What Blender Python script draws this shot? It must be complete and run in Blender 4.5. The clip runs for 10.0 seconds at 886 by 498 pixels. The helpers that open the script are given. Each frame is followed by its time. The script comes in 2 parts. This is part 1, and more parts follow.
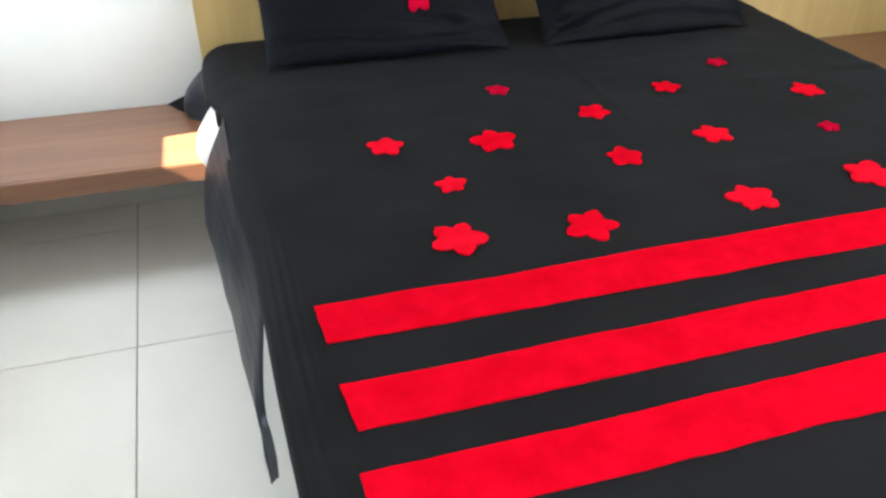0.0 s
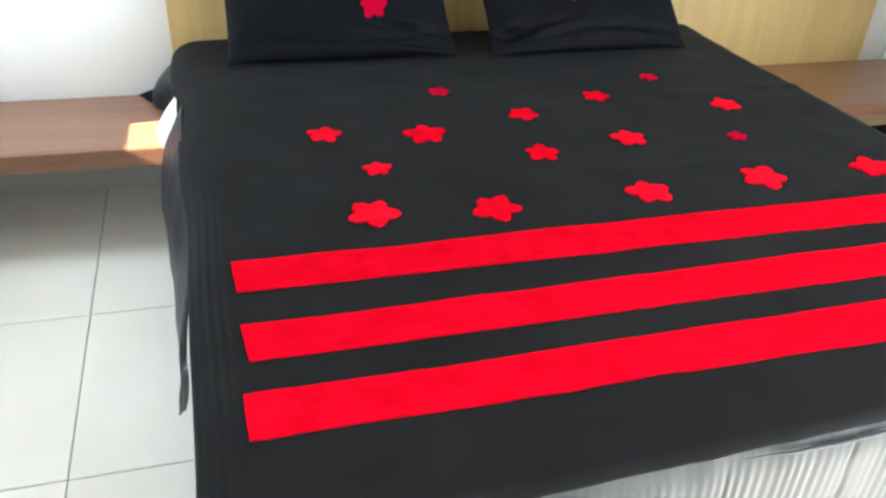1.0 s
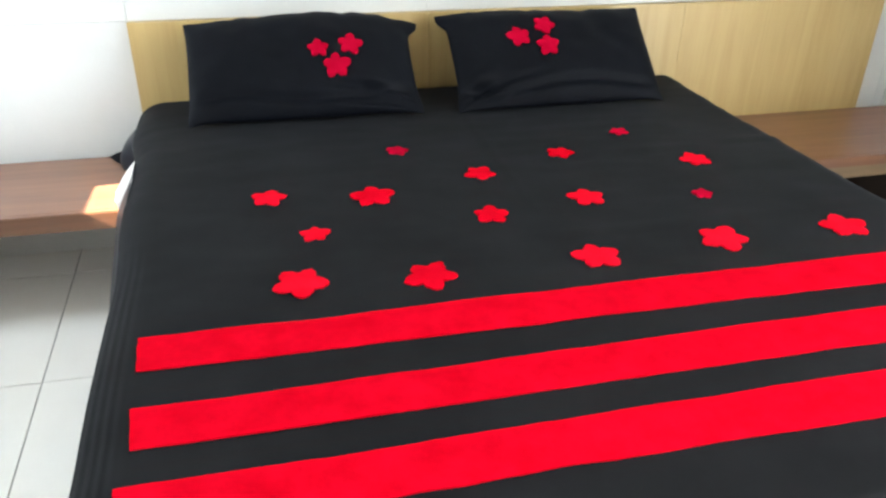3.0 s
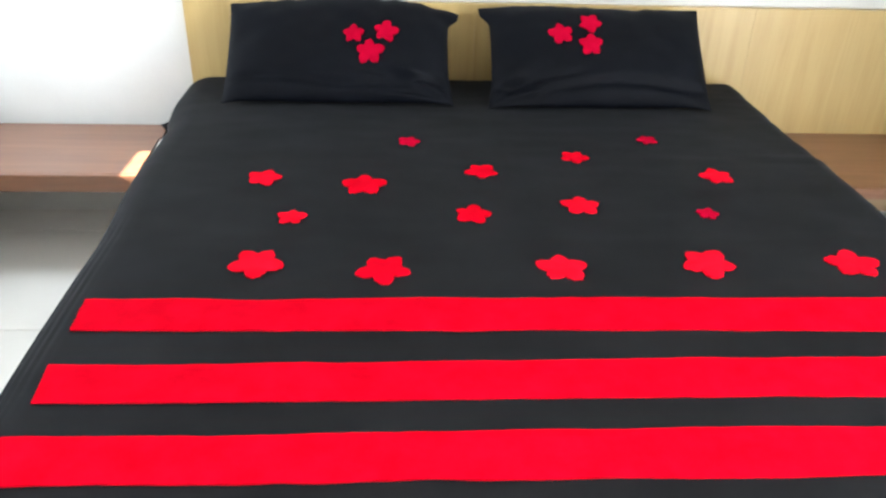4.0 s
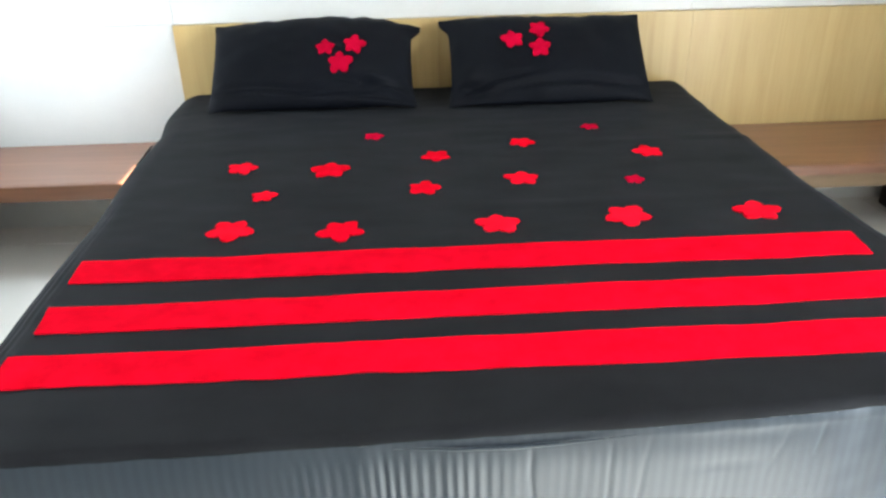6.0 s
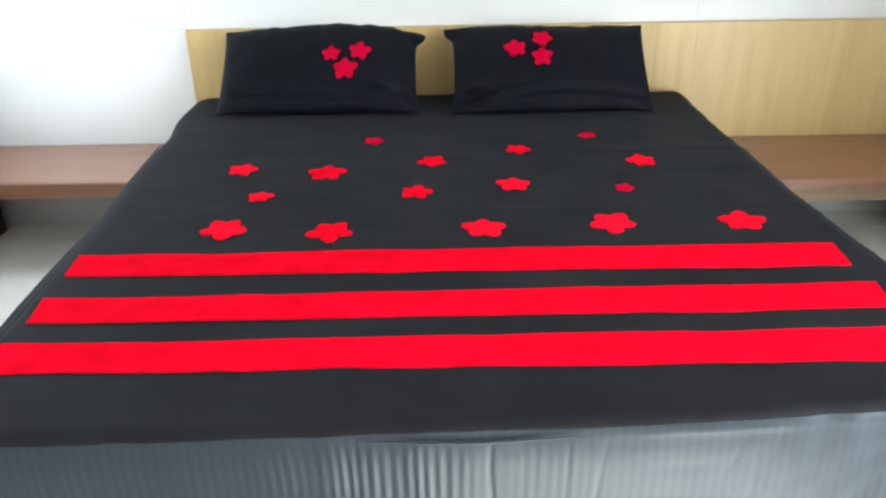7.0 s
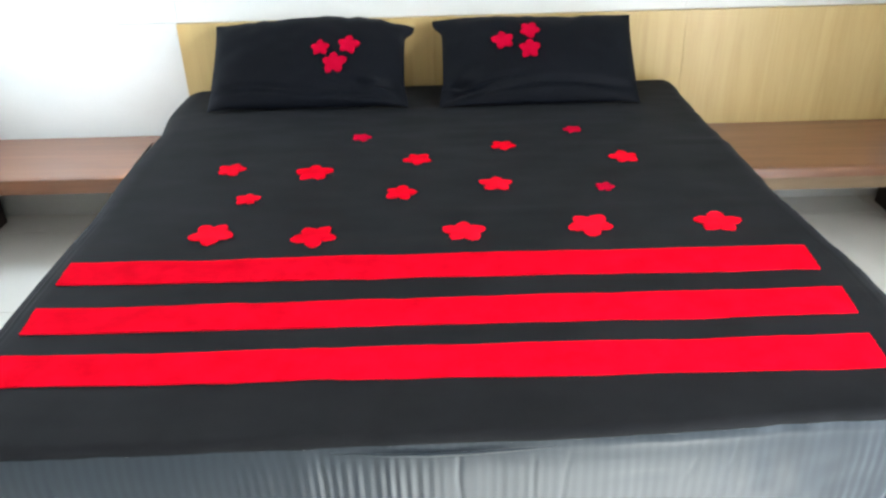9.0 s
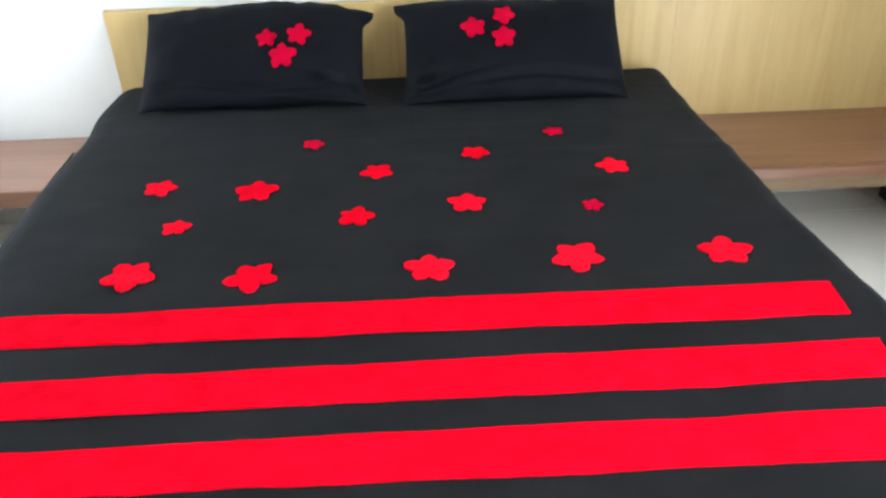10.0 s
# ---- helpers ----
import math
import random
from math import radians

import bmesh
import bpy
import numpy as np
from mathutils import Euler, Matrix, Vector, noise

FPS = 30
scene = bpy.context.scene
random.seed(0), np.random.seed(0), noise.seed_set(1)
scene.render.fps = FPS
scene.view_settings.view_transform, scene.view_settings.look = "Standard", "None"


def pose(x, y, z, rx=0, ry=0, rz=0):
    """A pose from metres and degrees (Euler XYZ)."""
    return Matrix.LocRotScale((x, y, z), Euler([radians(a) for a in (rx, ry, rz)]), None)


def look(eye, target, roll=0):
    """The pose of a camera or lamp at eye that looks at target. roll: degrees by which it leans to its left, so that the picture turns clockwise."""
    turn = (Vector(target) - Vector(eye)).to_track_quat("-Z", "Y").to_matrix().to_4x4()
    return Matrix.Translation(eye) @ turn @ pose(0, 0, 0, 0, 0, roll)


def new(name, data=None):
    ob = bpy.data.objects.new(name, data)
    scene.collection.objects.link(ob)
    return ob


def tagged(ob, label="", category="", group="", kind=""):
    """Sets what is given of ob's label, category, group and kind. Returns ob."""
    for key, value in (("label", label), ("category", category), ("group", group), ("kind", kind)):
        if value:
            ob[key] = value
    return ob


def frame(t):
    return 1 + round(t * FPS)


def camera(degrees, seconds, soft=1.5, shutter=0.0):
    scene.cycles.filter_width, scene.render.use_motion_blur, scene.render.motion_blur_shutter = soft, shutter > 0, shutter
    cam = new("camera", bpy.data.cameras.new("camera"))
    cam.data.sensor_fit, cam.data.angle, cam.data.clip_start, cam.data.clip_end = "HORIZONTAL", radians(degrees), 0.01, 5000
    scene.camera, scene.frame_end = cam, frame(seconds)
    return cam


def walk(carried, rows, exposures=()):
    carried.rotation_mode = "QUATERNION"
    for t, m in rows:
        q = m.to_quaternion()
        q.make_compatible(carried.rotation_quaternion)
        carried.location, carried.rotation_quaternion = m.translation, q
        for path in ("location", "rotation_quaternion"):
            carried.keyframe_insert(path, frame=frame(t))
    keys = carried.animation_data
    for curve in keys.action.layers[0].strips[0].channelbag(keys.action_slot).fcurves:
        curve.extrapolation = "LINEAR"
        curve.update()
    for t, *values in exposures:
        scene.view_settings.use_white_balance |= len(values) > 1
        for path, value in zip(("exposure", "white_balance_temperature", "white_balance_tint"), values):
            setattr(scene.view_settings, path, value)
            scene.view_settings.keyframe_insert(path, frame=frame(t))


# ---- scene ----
cam = camera(59.5, 10.0, soft=2.5)
PATH = [
    (0, (-0.908, -2.411, 1.336), (-0.441, -0.821, 0.217), 0.3),
    (0.5, (-0.856, -2.512, 1.341), (-0.315, -0.899, 0.29), 1.7),
    (1, (-0.792, -2.626, 1.334), (-0.313, -1.001, 0.271), 2.9),
    (1.5, (-0.759, -2.664, 1.341), (-0.236, -1.019, 0.331), 2.9),
    (2, (-0.732, -2.665, 1.349), (-0.229, -0.988, 0.381), 1.0),
    (2.5, (-0.666, -2.641, 1.351), (-0.197, -0.968, 0.361), 0.6),
    (2.7, (-0.637, -2.605, 1.342), (-0.188, -0.916, 0.37), 0.5),
    (3.8, (-0.308, -2.579, 1.349), (-0.14, -0.84, 0.376), 2.2),
    (4, (-0.243, -2.606, 1.354), (-0.15, -0.875, 0.357), 1.7),
    (4.5, (-0.176, -2.674, 1.35), (-0.113, -0.923, 0.386), -0.7),
    (5, (-0.191, -2.766, 1.314), (-0.105, -0.998, 0.384), -0.8),
    (5.5, (-0.182, -2.848, 1.297), (-0.129, -1.06, 0.402), -1.3),
    (5.7, (-0.157, -2.869, 1.297), (-0.088, -1.085, 0.395), -1.6),
    (6.8, (-0.027, -2.925, 1.3), (-0.032, -1.126, 0.427), -0.7),
    (7, (-0.02, -2.933, 1.303), (-0.028, -1.136, 0.425), -1.0),
    (7.5, (0.0, -2.957, 1.311), (0.01, -1.155, 0.443), -0.4),
    (8, (0.018, -2.987, 1.333), (0.022, -1.192, 0.45), -0.4),
    (8.5, (0.03, -2.985, 1.377), (0.049, -1.195, 0.485), -1.1),
    (9, (0.044, -2.935, 1.397), (0.015, -1.177, 0.445), -1.8),
    (9.5, (0.052, -2.789, 1.399), (0.073, -1.049, 0.414), -1.5),
    (10, (0.078, -2.615, 1.386), (0.103, -0.898, 0.362), -2.0),
]
walk(cam, [(t, look(eye, target, roll)) for t, eye, target, roll in PATH],
     exposures=[(0.0, 3.80, 6760, 10), (1.0, 3.92, 6720, 10), (2.7, 3.88, 6680, 10), (4.0, 4.04, 6650, 12), (4.5, 4.17, 6640, 12), (5.0, 4.10, 6560, 11), (5.5, 3.98, 6520, 10), (7.0, 3.93, 6450, 10), (10.0, 4.00, 6450, 10)])

# ---- light ----
SUN_HEADING = Vector((0.98, 0.10, -0.705)).normalized()
world = bpy.data.worlds.new("world")
scene.world = world
world.use_nodes = True
wn = world.node_tree.nodes
sky = wn.new("ShaderNodeTexSky")
sky.sky_type, sky.sun_disc = "NISHITA", False
sky.sun_elevation, sky.sun_rotation = radians(35), radians(264)
wn["Background"].inputs["Strength"].default_value = 0.1
world.node_tree.links.new(sky.outputs[0], wn["Background"].inputs["Color"])

sun = new("sun", bpy.data.lights.new("sun", "SUN"))
sun.data.energy, sun.data.angle, sun.data.color = 5.0, radians(0.6), (1.0, 0.97, 0.92)
sun.matrix_world = look(-SUN_HEADING * 8, (0, 0, 0))


def window_lamp(name, eye, target, width, height, watts, colour):
    lamp = new(name, bpy.data.lights.new(name, "AREA"))
    lamp.data.shape, lamp.data.size, lamp.data.size_y = "RECTANGLE", width, height
    lamp.data.energy, lamp.data.color = watts, colour
    lamp.matrix_world = look(eye, target)
    return lamp


# daylight through the tall window of the right-hand wall, beside the foot of the bed
window_lamp("window_daylight", (1.99, -2.80, 1.12), (0, -2.80, 1.12), 1.0, 2.1, 10, (0.93, 0.97, 1.0))

# skylight through the small opening of the left-hand wall, over the shelf
window_lamp("skylight_of_opening", (-1.945, -0.465, 1.072), (0, -0.465, 1.072), 0.26, 0.24, 1.2, (0.74, 0.87, 1.0))

# fill lamp in an added, unseen higher window of the left-hand wall, whose sun patch lies on the floor before the foot
# of the bed
window_lamp("added_window_fill", (-1.945, -2.73, 1.715), (0, -2.73, 1.715), 0.72, 0.75, 1.5, (0.78, 0.89, 1.0))

# ---- materials ----


def nodes_of(name):
    m = bpy.data.materials.new(name)
    m.use_nodes = True
    t = m.node_tree
    return m, t.nodes, t.links, t.nodes["Principled BSDF"]


def add(n, kind, **values):
    node = n.new(kind)
    for key, value in values.items():
        node.inputs[key].default_value = value
    return node


def ramp(n, stops):
    r = n.new("ShaderNodeValToRGB")
    e = r.color_ramp.elements
    while len(e) < len(stops):
        e.new(0.5)
    for i, (at, colour) in enumerate(stops):
        e[i].position, e[i].color = at, (*colour, 1)
    return r


def coords(n, l, scale=(1, 1, 1)):
    tc = n.new("ShaderNodeTexCoord")
    mp = n.new("ShaderNodeMapping")
    mp.inputs["Scale"].default_value = scale
    l.new(tc.outputs["Object"], mp.inputs["Vector"])
    return mp.outputs["Vector"]


def bumped(n, l, bsdf, height, strength, distance):
    b = add(n, "ShaderNodeBump", Strength=strength, Distance=distance)
    l.new(height, b.inputs["Height"])
    l.new(b.outputs["Normal"], bsdf.inputs["Normal"])


def cloth(name, dark, light, rough, weave=900.0, patch=5.0, sheen=0.0, specular=0.3, bump=0.25):
    m, n, l, b = nodes_of(name)
    v = coords(n, l)
    big = add(n, "ShaderNodeTexNoise", Scale=patch, Detail=4.0, Roughness=0.6)
    fine = add(n, "ShaderNodeTexNoise", Scale=weave, Detail=2.0)
    l.new(v, big.inputs["Vector"]), l.new(v, fine.inputs["Vector"])
    mix = n.new("ShaderNodeMath")
    mix.operation = "MULTIPLY_ADD"
    mix.inputs[1].default_value = 0.35
    l.new(fine.outputs["Fac"], mix.inputs[0]), l.new(big.outputs["Fac"], mix.inputs[2])
    r = ramp(n, [(0.40, dark), (0.95, light)])
    l.new(mix.outputs[0], r.inputs[0]), l.new(r.outputs[0], b.inputs["Base Color"])
    b.inputs["Roughness"].default_value = rough
    b.inputs["Specular IOR Level"].default_value = specular
    b.inputs["Sheen Weight"].default_value = sheen
    b.inputs["Sheen Roughness"].default_value = 0.3
    b.inputs["Sheen Tint"].default_value = (0.72, 0.86, 1.0, 1)
    bumped(n, l, b, fine.outputs["Fac"], bump, 0.0006)
    return m


def satin(name, axis, dark, light, period=0.017, ior=1.60):
    """Charcoal sateen with woven shiny stripes that run down the drop; axis: 0 stripes counted along x, 1 along y."""
    m, n, l, b = nodes_of(name)
    tc = n.new("ShaderNodeTexCoord")
    sep = n.new("ShaderNodeSeparateXYZ")
    l.new(tc.outputs["Object"], sep.inputs[0])
    warp = add(n, "ShaderNodeTexNoise", Scale=6.0, Detail=2.0)
    l.new(tc.outputs["Object"], warp.inputs["Vector"])
    wob = n.new("ShaderNodeMath")
    wob.operation, wob.inputs[1].default_value = "MULTIPLY_ADD", 0.004
    l.new(warp.outputs["Fac"], wob.inputs[0]), l.new(sep.outputs[axis], wob.inputs[2])
    freq = n.new("ShaderNodeMath")
    freq.operation, freq.inputs[1].default_value = "MULTIPLY", 2 * math.pi / period
    l.new(wob.outputs[0], freq.inputs[0])
    wave = n.new("ShaderNodeMath")
    wave.operation = "SINE"
    l.new(freq.outputs[0], wave.inputs[0])
    r = ramp(n, [(0.25, dark), (0.75, light)])
    half = n.new("ShaderNodeMath")
    half.operation, half.inputs[1].default_value, half.inputs[2].default_value = "MULTIPLY_ADD", 0.5, 0.5
    l.new(wave.outputs[0], half.inputs[0]), l.new(half.outputs[0], r.inputs[0])
    l.new(r.outputs[0], b.inputs["Base Color"])
    rr = n.new("ShaderNodeMath")
    rr.operation, rr.inputs[1].default_value, rr.inputs[2].default_value = "MULTIPLY_ADD", -0.05, 0.47
    l.new(half.outputs[0], rr.inputs[0]), l.new(rr.outputs[0], b.inputs["Roughness"])
    b.inputs["Specular IOR Level"].default_value = 0.45
    b.inputs["Specular Tint"].default_value = (0.82, 0.92, 1.0, 1)
    b.inputs["IOR"].default_value = ior
    b.inputs["Sheen Weight"].default_value = 0.03
    b.inputs["Sheen Roughness"].default_value = 0.35
    bumped(n, l, b, half.outputs[0], 0.05, 0.0008)
    return m


def wood(name, stops, along, rough, grain=18.0, coat=0.0):
    """Laminate with grain along the axis given (0, 1, 2); each board is shifted by its random number."""
    m, n, l, b = nodes_of(name)
    scale = [grain, grain, grain]
    scale[along] = grain * 0.06
    v = coords(n, l, scale)
    info = n.new("ShaderNodeObjectInfo")
    shift = n.new("ShaderNodeVectorMath")
    shift.operation = "MULTIPLY_ADD"
    shift.inputs[1].default_value = (37, 11, 53)
    l.new(info.outputs["Random"], shift.inputs[0]), l.new(v, shift.inputs[2])
    a = add(n, "ShaderNodeTexNoise", Scale=1.0, Detail=6.0, Roughness=0.65, Distortion=0.6)
    c = add(n, "ShaderNodeTexNoise", Scale=5.0, Detail=3.0)
    l.new(shift.outputs[0], a.inputs["Vector"]), l.new(shift.outputs[0], c.inputs["Vector"])
    mix = n.new("ShaderNodeMath")
    mix.operation, mix.inputs[1].default_value = "MULTIPLY_ADD", 0.3
    l.new(c.outputs["Fac"], mix.inputs[0]), l.new(a.outputs["Fac"], mix.inputs[2])
    r = ramp(n, stops)
    l.new(mix.outputs[0], r.inputs[0]), l.new(r.outputs[0], b.inputs["Base Color"])
    b.inputs["Roughness"].default_value = rough
    b.inputs["Coat Weight"].default_value, b.inputs["Coat Roughness"].default_value = coat, 0.2
    bumped(n, l, b, mix.outputs[0], 0.08, 0.001)
    return m


def glazed(name, dark, light, rough):
    m, n, l, b = nodes_of(name)
    v = coords(n, l)
    info = n.new("ShaderNodeObjectInfo")
    shift = n.new("ShaderNodeVectorMath")
    shift.operation = "MULTIPLY_ADD"
    shift.inputs[1].default_value = (13, 29, 7)
    l.new(info.outputs["Random"], shift.inputs[0]), l.new(v, shift.inputs[2])
    a = add(n, "ShaderNodeTexNoise", Scale=2.2, Detail=5.0, Roughness=0.6)
    c = add(n, "ShaderNodeTexNoise", Scale=160.0, Detail=2.0)
    l.new(shift.outputs[0], a.inputs["Vector"]), l.new(shift.outputs[0], c.inputs["Vector"])
    mix = n.new("ShaderNodeMath")
    mix.operation, mix.inputs[1].default_value = "MULTIPLY_ADD", 0.2
    l.new(c.outputs["Fac"], mix.inputs[0]), l.new(a.outputs["Fac"], mix.inputs[2])
    r = ramp(n, [(0.3, dark), (0.8, light)])
    l.new(mix.outputs[0], r.inputs[0]), l.new(r.outputs[0], b.inputs["Base Color"])
    rr = n.new("ShaderNodeMath")
    rr.operation, rr.inputs[1].default_value, rr.inputs[2].default_value = "MULTIPLY_ADD", 0.15, rough
    l.new(a.outputs["Fac"], rr.inputs[0]), l.new(rr.outputs[0], b.inputs["Roughness"])
    bumped(n, l, b, a.outputs["Fac"], 0.05, 0.002)
    return m


BLACK_COTTON = cloth("black_cotton", (0.0047, 0.0049, 0.0056), (0.0110, 0.0114, 0.0128), 0.75, specular=0.09, sheen=0.035)
PILLOW_COTTON = cloth("pillow_cotton", (0.0013, 0.0018, 0.0034), (0.0035, 0.0046, 0.0077), 0.6, specular=0.085)
RED_FELT = cloth("red_felt", (0.47, 0.0007, 0.0075), (0.69, 0.0024, 0.018), 0.95, weave=420, patch=17.0, specular=0.01, bump=0.4)
SCARLET_FELT = cloth("scarlet_felt", (0.56, 0.0014, 0.010), (0.74, 0.007, 0.026), 0.95, weave=420, patch=17.0, specular=0.01, bump=0.4)
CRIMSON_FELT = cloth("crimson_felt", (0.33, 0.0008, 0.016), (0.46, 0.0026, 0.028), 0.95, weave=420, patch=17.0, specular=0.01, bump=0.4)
# sateen of the foot drop is set a little lighter than that of the sides
SATIN_FOOT = satin("foot_sateen", 0, (0.0125, 0.0172, 0.0222), (0.0150, 0.0203, 0.0258), 0.017, 1.45)
SATIN_SIDE = satin("side_sateen", 2, (0.009, 0.011, 0.016), (0.011, 0.013, 0.019), 0.034, 1.40)
BEECH = wood("beech_laminate", [(0.40, (0.43, 0.300, 0.112)), (0.65, (0.49, 0.352, 0.142)), (0.95, (0.54, 0.397, 0.170))], 2, 0.42, coat=0.15)
REDWOOD = wood("red_brown_laminate", [(0.40, (0.145, 0.054, 0.023)), (0.65, (0.195, 0.079, 0.036)), (0.95, (0.25, 0.108, 0.053))], 0, 0.38, coat=0.6)
TANWOOD = wood("tan_laminate", [(0.40, (0.17, 0.105, 0.052)), (0.95, (0.25, 0.165, 0.088))], 0, 0.5)
DARKWOOD = wood("dark_brown_laminate", [(0.40, (0.014, 0.006, 0.005)), (0.95, (0.035, 0.014, 0.010))], 2, 0.4)
WALL_TILE = glazed("white_wall_panel", (0.57, 0.585, 0.565), (0.65, 0.66, 0.64), 0.30)
FLOOR_TILE = glazed("ivory_floor_tile", (0.77, 0.76, 0.71), (0.85, 0.845, 0.80), 0.14)
GROUT = glazed("grout", (0.26, 0.26, 0.25), (0.36, 0.36, 0.34), 0.8)
WALL_GROUT = glazed("wall_grout", (0.55, 0.56, 0.55), (0.62, 0.62, 0.60), 0.8)
PLASTER = glazed("white_plaster", (0.76, 0.76, 0.74), (0.82, 0.82, 0.80), 0.7)
# grey for the unseen left wall, dark enough to cut bounced light
DIM_GREY_PLASTER = glazed("dim_grey_plaster", (0.40, 0.39, 0.365), (0.48, 0.47, 0.44), 0.7)
# taupe of the unseen back wall, dark to spare the foot drop bounced light
DIM_TAUPE = glazed("dim_taupe_plaster", (0.20, 0.18, 0.155), (0.26, 0.235, 0.205), 0.7)
MATTRESS = cloth("mattress_ticking", (0.55, 0.54, 0.5), (0.65, 0.64, 0.6), 0.9)

# ---- building helpers ----


def link(name, bm, material, parent=None, label="", smooth=False):
    mesh = bpy.data.meshes.new(name)
    bmesh.ops.recalc_face_normals(bm, faces=bm.faces[:])
    bm.to_mesh(mesh)
    bm.free()
    mesh.materials.append(material)
    if smooth:
        for p in mesh.polygons:
            p.use_smooth = True
    ob = new(name, mesh)
    if parent:
        ob.parent = parent
    if label:
        ob["label"] = label
    return ob


part = link


def box(x0, x1, y0, y1, z0, z1, bevel=0.003):
    bm = bmesh.new()
    bmesh.ops.create_cube(bm, size=1.0)
    for v in bm.verts:
        v.co = Vector(((x0 + x1) / 2 + v.co.x * (x1 - x0), (y0 + y1) / 2 + v.co.y * (y1 - y0), (z0 + z1) / 2 + v.co.z * (z1 - z0)))
    if bevel:
        bmesh.ops.bevel(bm, geom=bm.edges[:], offset=bevel, segments=2, affect="EDGES")
    return bm


def grid(nu, nv, at):
    """A sheet of nu by nv cells; at(u, v) gives the place for u, v from 0 to 1."""
    bm = bmesh.new()
    rows = [[bm.verts.new(at(i / nu, j / nv)) for i in range(nu + 1)] for j in range(nv + 1)]
    for j in range(nv):
        for i in range(nu):
            bm.faces.new((rows[j][i], rows[j][i + 1], rows[j + 1][i + 1], rows[j + 1][i]))
    return bm


def empty(name, at=(0, 0, 0)):
    ob = new(name)
    ob.location = at
    ob.empty_display_size = 0.1
    return ob


def smoothstep(a, b, x):
    t = max(0.0, min(1.0, (x - a) / (b - a)))
    return t * t * (3 - 2 * t)


# ---- the room ----
XL, XR, YB, YF, ZC = -1.93, 1.912, 0.03, -4.30, 2.75


def wall_with_holes(name, axis, at, out, span, holes, finish, label):
    """A wall in the plane x = at (axis 0) or y = at (axis 1), thickness towards out, over span (a0, a1), with holes (a0, a1, z0, z1) in order."""
    bm = bmesh.new()

    def slab(a0, a1, z0, z1):
        if a1 - a0 < 1e-4 or z1 - z0 < 1e-4:
            return
        lo, hi = sorted((at, at + out))
        b = box(lo, hi, a0, a1, z0, z1, 0) if axis == 0 else box(a0, a1, lo, hi, z0, z1, 0)
        tmp = bpy.data.meshes.new("tmp")
        b.to_mesh(tmp)
        b.free()
        bm.from_mesh(tmp)
        bpy.data.meshes.remove(tmp)

    a = span[0]
    for h0, h1, z0, z1 in holes:
        slab(a, h0, 0, ZC)
        slab(h0, h1, 0, z0)
        slab(h0, h1, z1, ZC)
        a = h1
    slab(a, span[1], 0, ZC)
    return tagged(link(name, bm, finish), label, "wall", kind="structure")


wall_north = tagged(link("wall_north", box(XL - 0.15, XR + 0.15, YB + 0.012, YB + 0.18, 0, ZC, 0), WALL_GROUT),
                    "white wall faced with large smooth panels", "wall", kind="structure")
wall_south = wall_with_holes("wall_south", 1, YF, -0.15, (XL - 0.15, XR + 0.15), [], DIM_TAUPE, "unseen plain back wall, taupe to cut bounced light")
wall_east = wall_with_holes("wall_east", 0, XR, 0.15, (YF, YB), [(-3.35, -2.25, 0.04, 2.22)], PLASTER, "white plastered wall")
# higher window is added: sun through it bounces up onto the foot drop
# low opening is cut to fit the sun patch on the shelf
wall_west = wall_with_holes("wall_west", 0, XL, -0.15, (YF, YB), [(-3.10, -2.36, 1.33, 2.10), (-0.60, -0.33, 0.945, 1.20)], DIM_GREY_PLASTER, "unseen left wall, greyed to cut bounced light")
ceiling = tagged(link("ceiling", box(XL - 0.15, XR + 0.15, YF - 0.15, YB + 0.18, ZC, ZC + 0.15, 0), PLASTER),
                 "plain white plastered ceiling", "ceiling", kind="structure")
floor = tagged(link("floor", box(XL - 0.15, XR + 0.15, YF - 0.15, YB + 0.18, -0.12, -0.004, 0), GROUT),
               "glossy ivory floor tiles with thin grey joints", "floor", kind="structure")

# ---- headboard ----
headboard = tagged(empty("headboard", (0.37, 0.0, 0)), "long beech laminate headboard of three flush boards on the wall", "headboard")
for x0, x1 in ((-0.973, -0.0182), (-0.0178, 0.9248), (0.9252, 1.763)):
    b = part("board", box(x0 - 0.37, x1 - 0.37, 0.0, 0.0285, 0.26, 0.784, 0.0012), BEECH, headboard)

# ---- shelves at both sides of the bed ----


def bedside_shelf(x0, x1, front, top, thick, apron_end, label):
    s = tagged(empty("bedside_shelf", ((x0 + x1) / 2, 0, 0)), label, "shelf", group="shelves beside the bed")
    cx = (x0 + x1) / 2
    back = -0.003
    part("top", box(x0 - cx, x1 - cx, front + 0.021, back, top - 0.030, top, 0.001), REDWOOD, s)
    part("front_edge", box(x0 - cx, x1 - cx, front, front + 0.0205, top - thick, top + 0.0005, 0.003), REDWOOD, s)
    if apron_end:
        part("apron", box(x0 - cx, apron_end - cx, front + 0.055, front + 0.075, top - 0.106, top - 0.0305, 0.002), TANWOOD, s, "tan laminate strip under the shelf")
    return s


bedside_shelf(-1.927, -0.922, -0.437, 0.354, 0.055, None, "red-brown laminate wall shelf in sunlight beside the bed")
bedside_shelf(0.90, 1.908, -0.475, 0.346, 0.036, 1.60, "red-brown laminate wall shelf beside the bed")


def shelf_leg(x0, x1, front, top):
    leg = tagged(link("shelf_leg", box(x0, x1, front, -0.03, 0.0, top, 0.004), DARKWOOD),
                 "dark brown panel leg under the shelf end", "shelf leg", group="shelf legs")
    return leg


shelf_leg(1.777, 1.905, -0.42, 0.3155)
shelf_leg(-1.925, -1.82, -0.37, 0.3235)

# ---- bed ----
HEAD, FOOT, TOP = -0.035, -2.0, 0.55


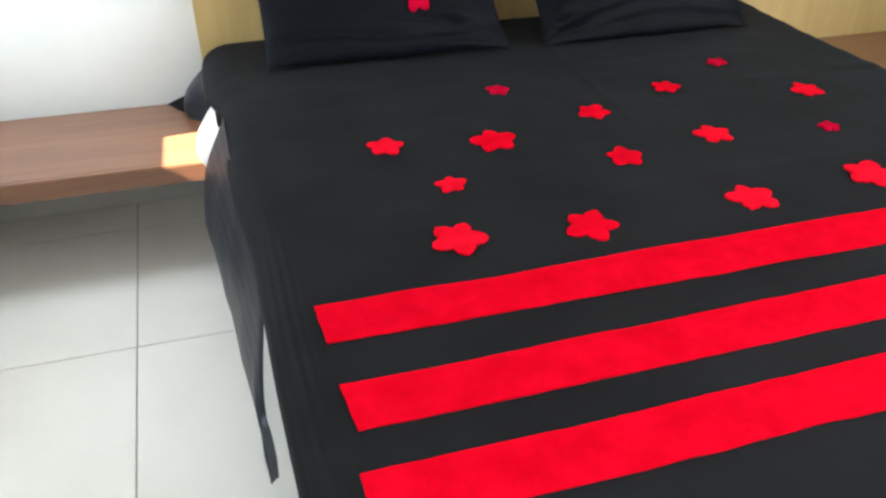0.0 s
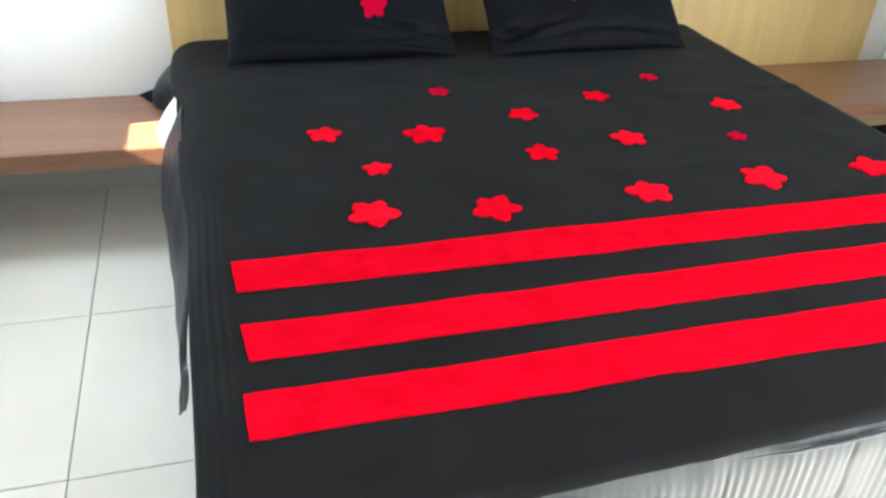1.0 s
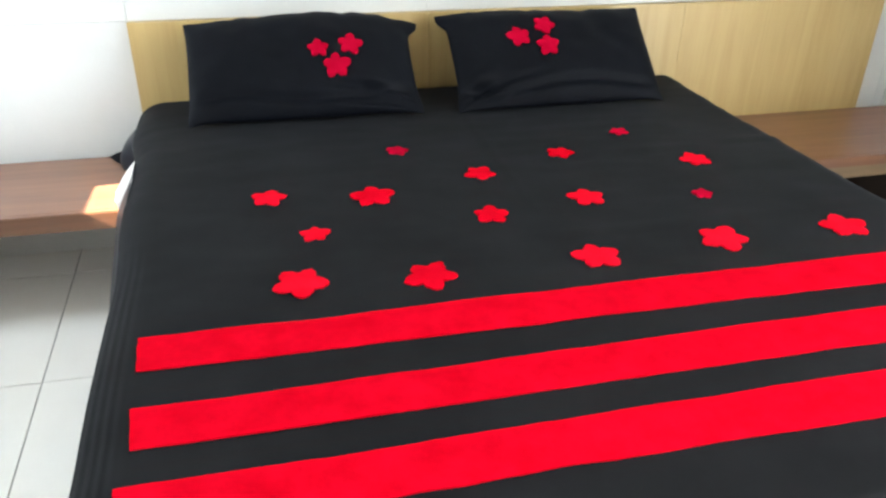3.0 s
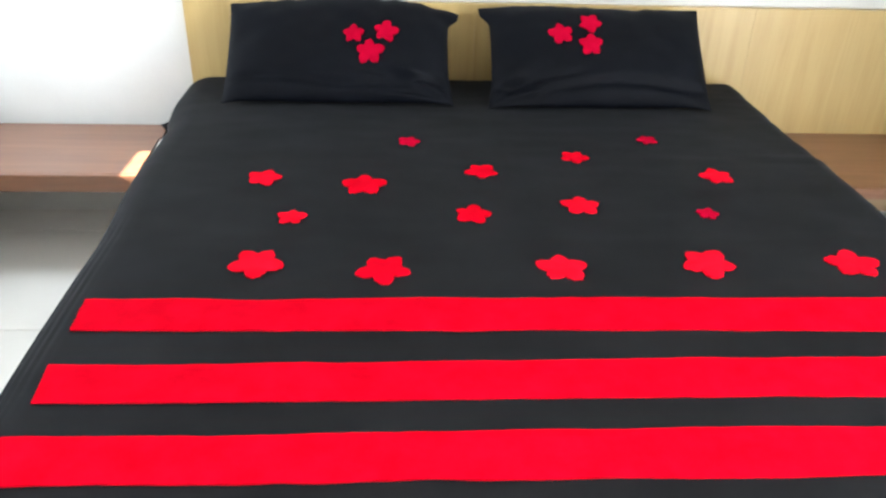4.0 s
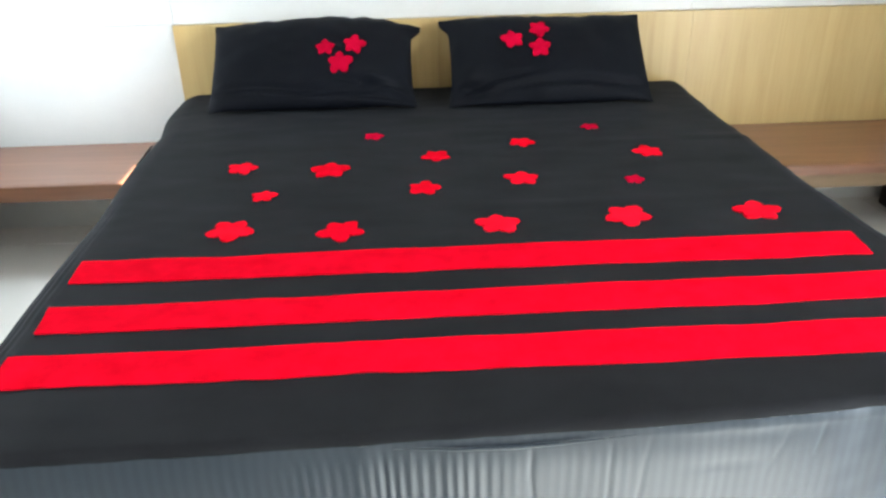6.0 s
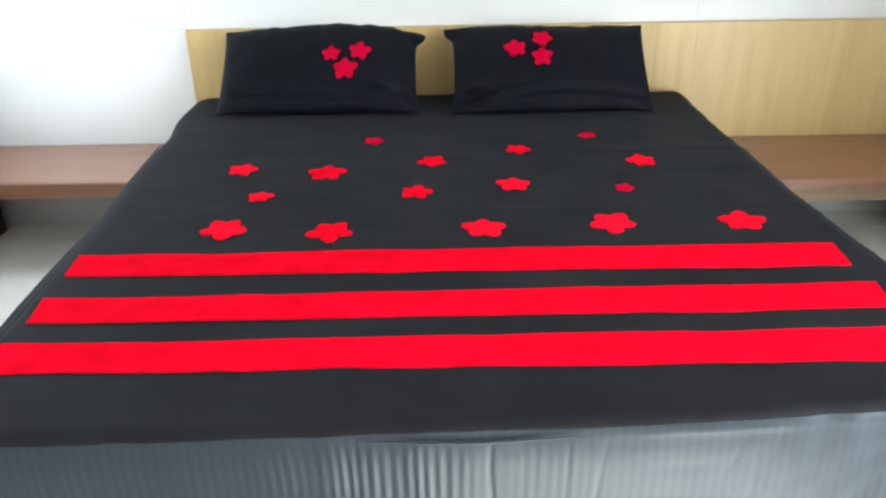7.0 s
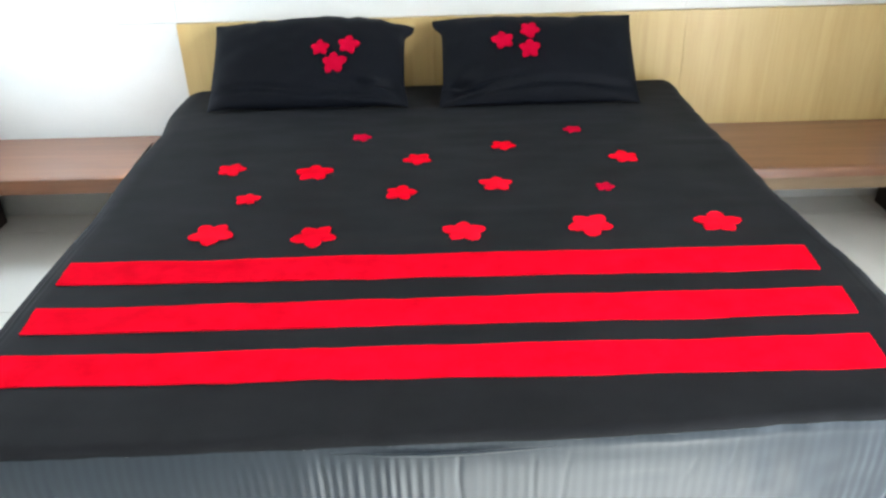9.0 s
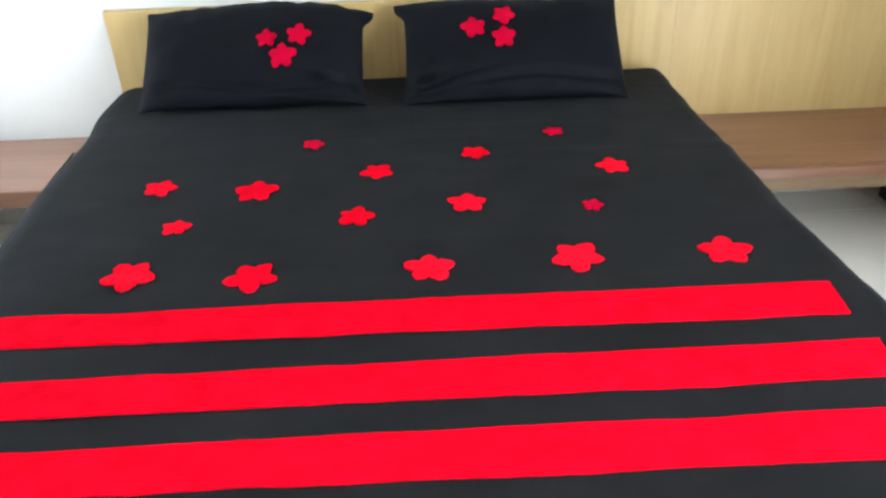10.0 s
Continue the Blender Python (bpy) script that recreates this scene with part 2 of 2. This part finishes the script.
def foot_edge(x):
    return FOOT + 0.001 + 0.027 * x + 0.022 * smoothstep(0.1, 0.85, x) + 0.004 * noise.noise((x * 6, 0.0, 3.0)) + 0.002 * noise.noise((x * 22, 0.0, 8.0))


def left_edge(y):
    return (-0.900 - 0.017 * smoothstep(-1.7, -1.2, y) - 0.012 * smoothstep(-1.15, -0.85, y) - 0.018 * smoothstep(-1.0, -0.6, y)
            - 0.026 * smoothstep(-0.50, -0.25, y) + 0.004 * math.sin(y * 9))


def right_edge(y):
    return (0.938 - 0.036 * smoothstep(-1.55, -1.0, y) - 0.014 * smoothstep(-0.75, -0.45, y)
            + 0.006 * noise.noise((y * 5.0, 0.0, 1.7)) + 0.003 * noise.noise((y * 17.0, 0.0, 4.7)))


def top_height(x, y):
    """Height of the spread: flat, with shallow waves, fold creases and soft edges."""
    h = TOP + 0.004 * noise.noise((x * 2.1, y * 2.1, 0.3)) + 0.0022 * noise.noise((x * 7, y * 7, 4.1)) + 0.0012 * noise.noise((x * 9 + 3 * y, y * 26, 6.6))
    h += 0.0045 * math.exp(-((y + 1.17 + 0.01 * math.sin(x * 5)) / 0.007) ** 2) * smoothstep(-0.2, 0.5, x)
    h += 0.0014 * math.exp(-((x - 0.02) / 0.010) ** 2) * smoothstep(-1.3, -0.7, y)
    h += 0.0040 * math.exp(-((y + 0.72 + 0.02 * math.sin(x * 4)) / 0.007) ** 2) * smoothstep(0.3, 0.7, x)
    dl, dr = x - left_edge(y), right_edge(y) - x
    near = min(dl, dr)
    if near < 0.085:
        h += 0.0011 * math.sin(near * 2 * math.pi / 0.0165) * smoothstep(0.085, 0.05, near) * smoothstep(-0.95, -1.35, y) * (1 if dl < dr else 0.3)
    for d, r in ((dl, 0.090), (dr, 0.06), (y - foot_edge(x), 0.02), (HEAD - y, 0.05)):
        if d < r:
            q = 1 - max(d, 0) / r
            h -= r * 0.75 * (1 - math.sqrt(max(0.0, 1 - q * q)))
    return h


bed = tagged(empty("bed", (0, -1.0, 0)), "king-size bed with low base and mattress under a black bedspread", "bed")
part("base", box(-0.83, 0.84, -0.94, 0.95, 0.0, 0.358, 0.01), DARKWOOD, bed)
part("mattress", box(-0.865, 0.83, -0.95, 0.94, 0.360, 0.50, 0.03), MATTRESS, bed)


def sun_bulge_at(u, v):
    """A soft bulge over the shelf where the spread is drawn up, added pale so the sun patch turns white."""
    y = -0.60 + 0.34 * u
    swell = math.sin(math.pi * u) ** 0.45
    z = 0.357 + (0.486 - 0.357) * v
    x = -0.918 - swell * (0.014 + 0.082 * math.sin(math.pi * (0.08 + 0.62 * (1 - v)))) - 0.004 * noise.noise((y * 14, z * 20, 2.5))
    return Vector((x, y + 1.0, z))


part("sun_bulge", grid(40, 16, sun_bulge_at), MATTRESS, bed, "pale bulge added so the sun patch on the drop turns white", True)

bedspread = tagged(empty("bedspread", (0, 0, TOP)), "black cotton bedspread with red felt stripes and flowers, sateen drop", "bedspread")
UP = Vector((0, 0, -TOP))


def ease(u):
    """Cells that crowd towards both ends."""
    return 0.5 - 0.5 * math.cos(math.pi * u)


def top_at(u, v):
    y = FOOT + (HEAD - FOOT) * ease(v)
    a, b = left_edge(y), right_edge(y)
    x = a + (b - a) * ease(u)
    y = foot_edge(x) + (HEAD - foot_edge(x)) * ease(v)
    return Vector((x, y, top_height(x, y))) + UP


top_panel = part("top_panel", grid(300, 150, top_at), BLACK_COTTON, bedspread, "black cotton top of the spread", True)


def left_drop(u, v):
    """The side drop: drawn up above the shelf, and hanging in under the edge towards the foot."""
    f = foot_edge(-0.9)
    y = f + (HEAD - f) * u
    x = left_edge(y)
    z0 = top_height(x, y)
    lifted = smoothstep(-0.63, -0.57, y) * (1 - smoothstep(-0.29, -0.25, y))
    low = 0.006 + (0.352 - 0.006) * smoothstep(-0.50, -0.44, y)
    low = low + (0.492 + 0.012 * math.sin(y * 23) - low) * lifted
    depth = (z0 - low) * v
    head = smoothstep(-0.21, -0.12, y)
    hang = depth / 0.54
    out = 0.012 * math.sin(math.pi * min(1, hang * 5) / 2) - 0.110 * hang
    out += (1 - head) * 0.003 * math.sin(y * 2 * math.pi / 0.09 + noise.noise((y * 6, 0, 0)) * 3) * smoothstep(0.0, 0.2, hang)
    out += head * 0.080 * math.sin(math.pi * min(1.0, hang * 3.1) * 0.75)
    return Vector((x - out, y, z0 - depth)) + UP


def right_drop(u, v):
    f = foot_edge(0.9)
    y = f + (HEAD - f) * u
    x = right_edge(y)
    z0 = top_height(x, y)
    out = 0.024 * math.sin(math.pi * min(1, v * 4) / 2) + 0.02 * v
    out += 0.006 * math.sin(y * 2 * math.pi / 0.06) * smoothstep(0.0, 0.3, v) + 0.012 * noise.noise((y * 4, v * 1.5, 7.0)) * v
    return Vector((x + out, y, z0 - (z0 - 0.006) * v)) + UP


def pleats(x):
    """Fine uneven gathers of the sateen, close in the middle of the foot and nearly smooth at its ends."""
    phase = x * 2 * math.pi / 0.0165 + 5.0 * noise.noise((x * 4.3, 0.0, 2.2)) + 1.6 * noise.noise((x * 17.0, 0.0, 5.1))
    depth = 0.45 + 0.75 * noise.noise((x * 11.0, 0.0, 9.4))
    gather = smoothstep(-0.60, -0.30, x) * (1 - 0.75 * smoothstep(0.35, 0.55, x))
    return math.sin(phase) * max(0.06, depth) * (0.18 + 0.82 * gather)


CREASES = ((-0.62, 0.02, 0.002, 1.0), (0.045, 0.0, 0.006, 1.0), (0.165, -0.01, 0.003, 0.5), (0.225, -0.03, 0.004, 0.35),
           (0.452, -0.10, 0.003, 0.22), (0.505, -0.06, 0.004, 0.18), (0.815, -0.07, 0.008, 0.6), (-0.18, 0.02, 0.002, 0.6))


def foot_drop(u, v):
    a, b = left_edge(FOOT), right_edge(FOOT)
    x = a + (b - a) * u
    z0 = top_height(x, foot_edge(x))
    out = 0.006 * math.sin(math.pi * min(1, v * 9) / 2) + 0.015 * v
    out += 0.0010 * pleats(x + 0.012 * noise.noise((x * 2.0, v * 3.0, 1.0))) * smoothstep(0.01, 0.12, v) * (1 - 0.35 * smoothstep(0.4, 1.0, v))
    for at, lean, deep, end in CREASES:
        out -= 0.4 * deep * math.exp(-((x - at - lean * v * 2 - 0.004 * noise.noise((v * 9, at * 7, 0.5))) / 0.0045) ** 2) * smoothstep(0.01, 0.08, v) * (1 - smoothstep(end * 0.6, end, v) * (end < 1))
    out += 0.0012 * noise.noise((x * 9, v * 5, 11.0)) * smoothstep(0.0, 0.2, v)
    out += 0.0016 * noise.noise((x * 26, v * 16, 3.0)) * smoothstep(0.4, 0.6, x) * smoothstep(0.02, 0.15, v)
    out += 0.006 * noise.noise((x * 3, v * 1.2, 5.0)) * v
    for at, x0, x1 in ((0.185, -0.45, -0.12), (0.150, 0.24, 0.42)):
        out -= 0.0012 * math.exp(-((v - at) / 0.012) ** 2) * smoothstep(x0, x0 + 0.1, x) * (1 - smoothstep(x1 - 0.05, x1, x))
    out += 0.0045 * math.exp(-((v - 0.022) / 0.010) ** 2) * smoothstep(0.15, 0.4, x)
    return Vector((x, foot_edge(x) - out, z0 - (z0 - 0.006) * v)) + UP


part("left_drop", grid(220, 24, left_drop), SATIN_SIDE, bedspread, "side drop in the darker sateen, with woven stripes", True)


def flap_at(u, v):
    """The loose flap of the side, flared off the bed and drawn out to a thin tail towards the foot."""
    start, belly, tip = Vector((-1.019, -0.593, 0.257)), Vector((-0.953, -1.23, 0.216)), Vector((-0.939, -1.592, 0.376))
    hem = start * (1 - u) ** 2 + belly * 2 * u * (1 - u) + tip * u * u
    free = smoothstep(-1.24, -1.42, hem.y)
    root = Vector((left_edge(hem.y) + 0.012, hem.y + 0.05 * (1 - u), 0.525 - 0.04 * u))
    root = root.lerp(hem + Vector((0.010 + 0.008 * math.sin(u * 9), 0, 0.012)), free)
    p = root.lerp(hem, v)
    p.x -= 0.022 * math.sin(math.pi * v) * (1 - u) + 0.004 * noise.noise((p.y * 9, v * 3, 0.7))
    return p + UP


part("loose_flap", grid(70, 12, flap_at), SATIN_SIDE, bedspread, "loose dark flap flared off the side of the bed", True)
part("right_drop", grid(160, 20, right_drop), SATIN_SIDE, bedspread, "side drop in the darker sateen, with woven stripes", True)
part("foot_drop", grid(800, 60, foot_drop), SATIN_FOOT, bedspread, "foot drop in the lighter sateen, with woven stripes", True)


def hem_at(u, v):
    """A loose fold of the seam that stands off the foot for a hand's width or two."""
    x = -0.16 + 0.36 * u
    ang = 2 * math.pi * v
    f = foot_edge(x)
    thick = 0.0028 * math.sin(math.pi * u) + 0.0004
    z = top_height(x, f) - 0.006 - 0.010 * math.sin(math.pi * u)
    return Vector((x, f - 0.007 + thick * math.cos(ang), z + thick * math.sin(ang))) + UP


part("hem", grid(60, 8, hem_at), SATIN_FOOT, bedspread, "loose fold of the sateen seam", True)


def stripe(tl, tr, br, bl, seed):
    """A felt band sewn on the spread, between four corners on the plan."""
    n, m = 110, 6

    def at(u, v):
        top = (Vector(tl).lerp(Vector(tr), u), Vector(bl).lerp(Vector(br), u))
        p = top[0].lerp(top[1], v)
        wob = 0.004 * noise.noise((u * 7, seed, v)) + 0.0015 * noise.noise((u * 30, seed, v * 3))
        y = p.y + wob
        return Vector((p.x + 0.002 * noise.noise((v * 4, seed, u * 2)), y, 0))

    bm = bmesh.new()
    tops, lows = [], []
    for j in range(m + 1):
        tops.append([]), lows.append([])
        for i in range(n + 1):
            p = at(i / n, j / m)
            h = top_height(p.x, p.y) - TOP
            rim = 0.0012 if i in (0, n) or j in (0, m) else 0.0
            lift = 0.0045 + 0.0008 * noise.noise((p.x * 25, p.y * 25, seed)) - rim
            tops[j].append(bm.verts.new((p.x, p.y, h + lift)))
            lows[j].append(bm.verts.new((p.x, p.y, h - 0.001)))
    for j in range(m):
        for i in range(n):
            bm.faces.new((tops[j][i], tops[j][i + 1], tops[j + 1][i + 1], tops[j + 1][i]))
    for a, b in ((tops[0], lows[0]), (tops[m], lows[m])):
        for i in range(n):
            bm.faces.new((a[i], a[i + 1], b[i + 1], b[i]))
    for i in (0, n):
        for j in range(m):
            bm.faces.new((tops[j][i], tops[j + 1][i], lows[j + 1][i], lows[j][i]))
    return part("stripe", bm, RED_FELT, top_panel, "wide red felt stripe sewn across")


stripe((-0.830, -1.400), (0.830, -1.400), (0.821, -1.505), (-0.823, -1.494), 1.0)
stripe((-0.821, -1.591), (0.833, -1.578), (0.822, -1.674), (-0.811, -1.683), 2.0)
stripe((-0.824, -1.756), (0.810, -1.744), (0.800, -1.844), (-0.820, -1.848), 3.0)


def flower_mesh(radius, turn, seed, surface, felt, parent, label):
    """A five-petalled felt flower laid on a surface: surface(x, y, lift) gives the place."""
    rng = random.Random(seed)
    petals = [1 + rng.uniform(-0.09, 0.09) for _ in range(5)]
    rings, steps = 5, 90
    bm = bmesh.new()
    centre = bm.verts.new(surface(0, 0, 0.0055))
    loops = []
    for k in range(1, rings + 2):
        ring = []
        for i in range(steps):
            a = 2 * math.pi * i / steps
            w = (a - turn) * 5 / (2 * math.pi)
            lobe = 0.55 * abs(math.cos(math.pi * w)) ** 1.1 + 0.45 * (1 - 2 * abs(w - math.floor(w + 0.5)))
            size = petals[int(math.floor(w + 0.5)) % 5]
            r = radius * (size * (0.65 + 0.39 * lobe) + 0.05 * noise.noise((3 * math.cos(a), 3 * math.sin(a), seed * 1.7)) + 0.07 * noise.noise((9 * math.cos(a), 9 * math.sin(a), seed * 2.3)))
            f = min(k, rings) / rings
            lift = 0.0052 if k < rings else 0.0038
            if k > rings:
                lift = -0.002
            lift += 0.0006 * math.cos(math.pi * w * 2) * f if k < rings else 0
            ring.append(bm.verts.new(surface(r * f * math.cos(a), r * f * math.sin(a), lift)))
        loops.append(ring)
    for i in range(steps):
        bm.faces.new((centre, loops[0][i], loops[0][(i + 1) % steps]))
    for a, b in zip(loops, loops[1:]):
        for i in range(steps):
            j = (i + 1) % steps
            bm.faces.new((a[i], a[j], b[j], b[i]))
    return part("flower", bm, felt, parent, label)


FLOWERS = [
    (-0.543, -1.268, 0.102, 58), (-0.288, -1.295, 0.099, 56), (0.068, -1.289, 0.098, 90), (0.372, -1.270, 0.104, 53), (0.676, -1.271, 0.102, 10),
    (-0.498, -1.073, 0.060, 14), (-0.095, -1.056, 0.079, 8), (0.163, -1.004, 0.086, 16), (0.449, -1.046, 0.049, 0),
    (-0.591, -0.867, 0.083, 4), (-0.347, -0.909, 0.100, 17), (-0.056, -0.818, 0.077, 52), (0.199, -0.718, 0.070, 60), (0.540, -0.844, 0.080, 26),
    (-0.238, -0.626, 0.060, 0), (0.424, -0.601, 0.055, 35),
]
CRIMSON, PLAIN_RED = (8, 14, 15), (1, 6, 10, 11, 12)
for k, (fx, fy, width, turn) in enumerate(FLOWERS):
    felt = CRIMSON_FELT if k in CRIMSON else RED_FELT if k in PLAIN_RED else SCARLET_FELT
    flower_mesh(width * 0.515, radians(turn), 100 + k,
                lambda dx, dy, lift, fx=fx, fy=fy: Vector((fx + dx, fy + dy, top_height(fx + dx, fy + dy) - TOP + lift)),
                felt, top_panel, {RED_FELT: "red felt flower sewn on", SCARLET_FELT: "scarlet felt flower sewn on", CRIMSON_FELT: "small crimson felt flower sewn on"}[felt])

# the tucked end of the spread that lies on the shelf at the head


def tuck_at(u, v):
    x = -0.945 - 0.155 * v * (1 - 0.45 * u)
    y = -0.02 - 0.11 * u
    z = 0.357 + 0.10 * (1 - v) ** 1.5 + 0.014 * math.sin(math.pi * u) * (1 - v) + 0.006 * noise.noise((u * 3, v * 3, 1.0)) + 0.003
    return Vector((x, y, z)) + UP


part("tucked_corner", grid(16, 16, tuck_at), PILLOW_COTTON, bedspread, "loose black corner lying on the shelf", True)

# ---- pillows ----


def pillow(cx, half_w, half_h, theta, cy, cz, yaw, seed, slack, flowers, label):
    ob = empty("pillow", (cx, cy, cz))
    ob.rotation_euler = (radians(theta), 0, radians(yaw))
    tagged(ob, label, "pillow", group="pillows against the headboard")

    def puff(u, v, side):
        full = max(0.0, (1 - abs(u) ** 4.0)) ** 0.5 * max(0.0, (1 - abs(v) ** 2.6)) ** 0.6
        t = 0.057 * full
        if side > 0:
            t += 0.006 * noise.noise((u * 2.2 + seed, v * 2.0, seed)) * full
            # slack folds that fan up from one lower corner, and the sag above the lower seam
            du, dv = 1.0 - slack * u, v + 1.0
            dist, ang = math.hypot(du, dv), math.atan2(dv, du + 1e-6)
            t += 0.016 * math.sin(ang * 8 + seed) * math.exp(-((dist - 0.45) / 0.30) ** 2) * full
            fold = v + 0.50 + 0.35 * (slack * u - 0.25)
            t -= 0.016 * math.exp(-(fold / 0.07) ** 2) * smoothstep(0.0, 0.45, slack * u) * full
            t -= 0.018 * math.exp(-((v + 0.70 + 0.06 * math.sin(u * 4 + seed)) / 0.08) ** 2) * full
            t += 0.005 * noise.noise((u * 5 + seed, v * 3.2, seed + 3)) * full
            # sharp creases that run up from the slack corner
            for at, deep, far in ((0.30, 0.016, 0.75), (0.62, 0.013, 0.60), (0.95, 0.010, 0.55), (1.25, 0.007, 0.40)):
                near = ang - at - 0.10 * math.sin(dist * 5 + seed)
                t -= deep * math.exp(-(near * dist / 0.045) ** 2) * smoothstep(0.05, 0.18, dist) * (1 - smoothstep(far * 0.5, far, dist)) * full
        return t

    def place(u, v, side):
        # edges bow in between pointed corners
        w = half_w * (1 - 0.012 * (1 - v * v)) + 0.004 * abs(u * v) ** 6
        if slack * u > 0:
            w -= 0.006 * smoothstep(-0.95, -0.5, v) * (1 - smoothstep(0.62, 0.85, v))
        h = half_h * (1 - 0.035 * abs(u) ** 2 * (1 if v > 0 else 0.6)) + 0.014 * abs(u * v) ** 8
        if v > 0:
            w += 0.022 * max(0.0, slack * u) ** 6 * smoothstep(0.72, 0.92, v)
            h -= (0.050 if slack > 0 else 0.030) * max(0.0, slack * u) ** 4 + 0.016 * max(0.0, -slack * u) ** 8
        x, y = u * w, v * h
        if v > 0:
            y += (0.010 * math.sin(u * 2.4 + seed) + 0.006 * noise.noise((u * 4, seed, 0)) + 0.005 * noise.noise((u * 9, seed, 2.0))) * v
        return Vector((x, y, side * puff(u, v, side) + 0.004 * noise.noise((u * 3, v * 3, seed + 9)) * (abs(u * v) ** 2)))

    bm = bmesh.new()
    n, m = 110, 64
    front = [[None] * (n + 1) for _ in range(m + 1)]
    rear = [[None] * (n + 1) for _ in range(m + 1)]
    for j in range(m + 1):
        for i in range(n + 1):
            u, v = -math.cos(math.pi * i / n), -math.cos(math.pi * j / m)
            front[j][i] = bm.verts.new(place(u, v, 1))
            rim = i in (0, n) or j in (0, m)
            rear[j][i] = front[j][i] if rim else bm.verts.new(place(u, v, -1))
    for g in (front, rear):
        for j in range(m):
            for i in range(n):
                bm.faces.new((g[j][i], g[j][i + 1], g[j + 1][i + 1], g[j + 1][i]))
    case = part("pillowcase", bm, PILLOW_COTTON, ob, "", True)
    for k, (lx, ly, width, turn) in enumerate(flowers):
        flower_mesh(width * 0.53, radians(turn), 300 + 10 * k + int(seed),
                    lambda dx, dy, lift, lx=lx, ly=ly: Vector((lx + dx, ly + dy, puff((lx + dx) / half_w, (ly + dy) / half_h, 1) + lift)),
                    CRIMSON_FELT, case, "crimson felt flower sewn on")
    return ob


pillow(-0.452, 0.345, 0.184, 40, -0.205, 0.682, 0, 1.0, 1,
       [(0.045, 0.021, 0.062, 20), (0.142, 0.031, 0.072, 80), (0.094, -0.040, 0.080, 90)], "black cotton pillow with three red felt flowers")
pillow(0.350, 0.342, 0.184, 40, -0.208, 0.676, 0, 4.0, -1,
       [(-0.118, 0.041, 0.075, 30), (-0.024, 0.086, 0.072, 60), (-0.027, 0.004, 0.069, 90)], "black cotton pillow with three red felt flowers")

# ---- wall panels and floor tiles ----
XJ = [-1.927, -0.974, -0.018, 0.925, 1.868, 1.908]
ZJ = [0.0, 0.784, 1.568, 2.352, ZC]
for x0, x1 in zip(XJ, XJ[1:]):
    for z0, z1 in zip(ZJ, ZJ[1:]):
        g = 0.0005
        part("panel", box(x0 + g, x1 - g, YB, YB + 0.0125, z0 + g, z1 - g, 0.0006), WALL_TILE, wall_north)

TILE, GAP, LEAN = 0.6, 0.0016, -0.030
i0, i1 = math.floor((XL + 1.238) / TILE), math.ceil((XR + 1.35) / TILE)
j0, j1 = math.floor((YF + 0.732) / TILE), math.ceil((YB + 0.732) / TILE)
for i in range(i0, i1):
    for j in range(j0, j1):
        x0, x1 = -1.238 + i * TILE + GAP, -1.238 + (i + 1) * TILE - GAP
        y0, y1 = max(YF, -0.732 + j * TILE + GAP), min(YB + 0.01, -0.732 + (j + 1) * TILE - GAP)
        if y1 - y0 > 0.02:
            bm = box(x0, x1, y0, y1, -0.010, 0.0, 0.0012)
            for v in bm.verts:
                # the rows are laid a little out of square with the bed
                v.co.x = max(XL - 0.1, min(XR + 0.1, v.co.x + LEAN * (v.co.y + 0.732)))
            part("tile", bm, FLOOR_TILE, floor)
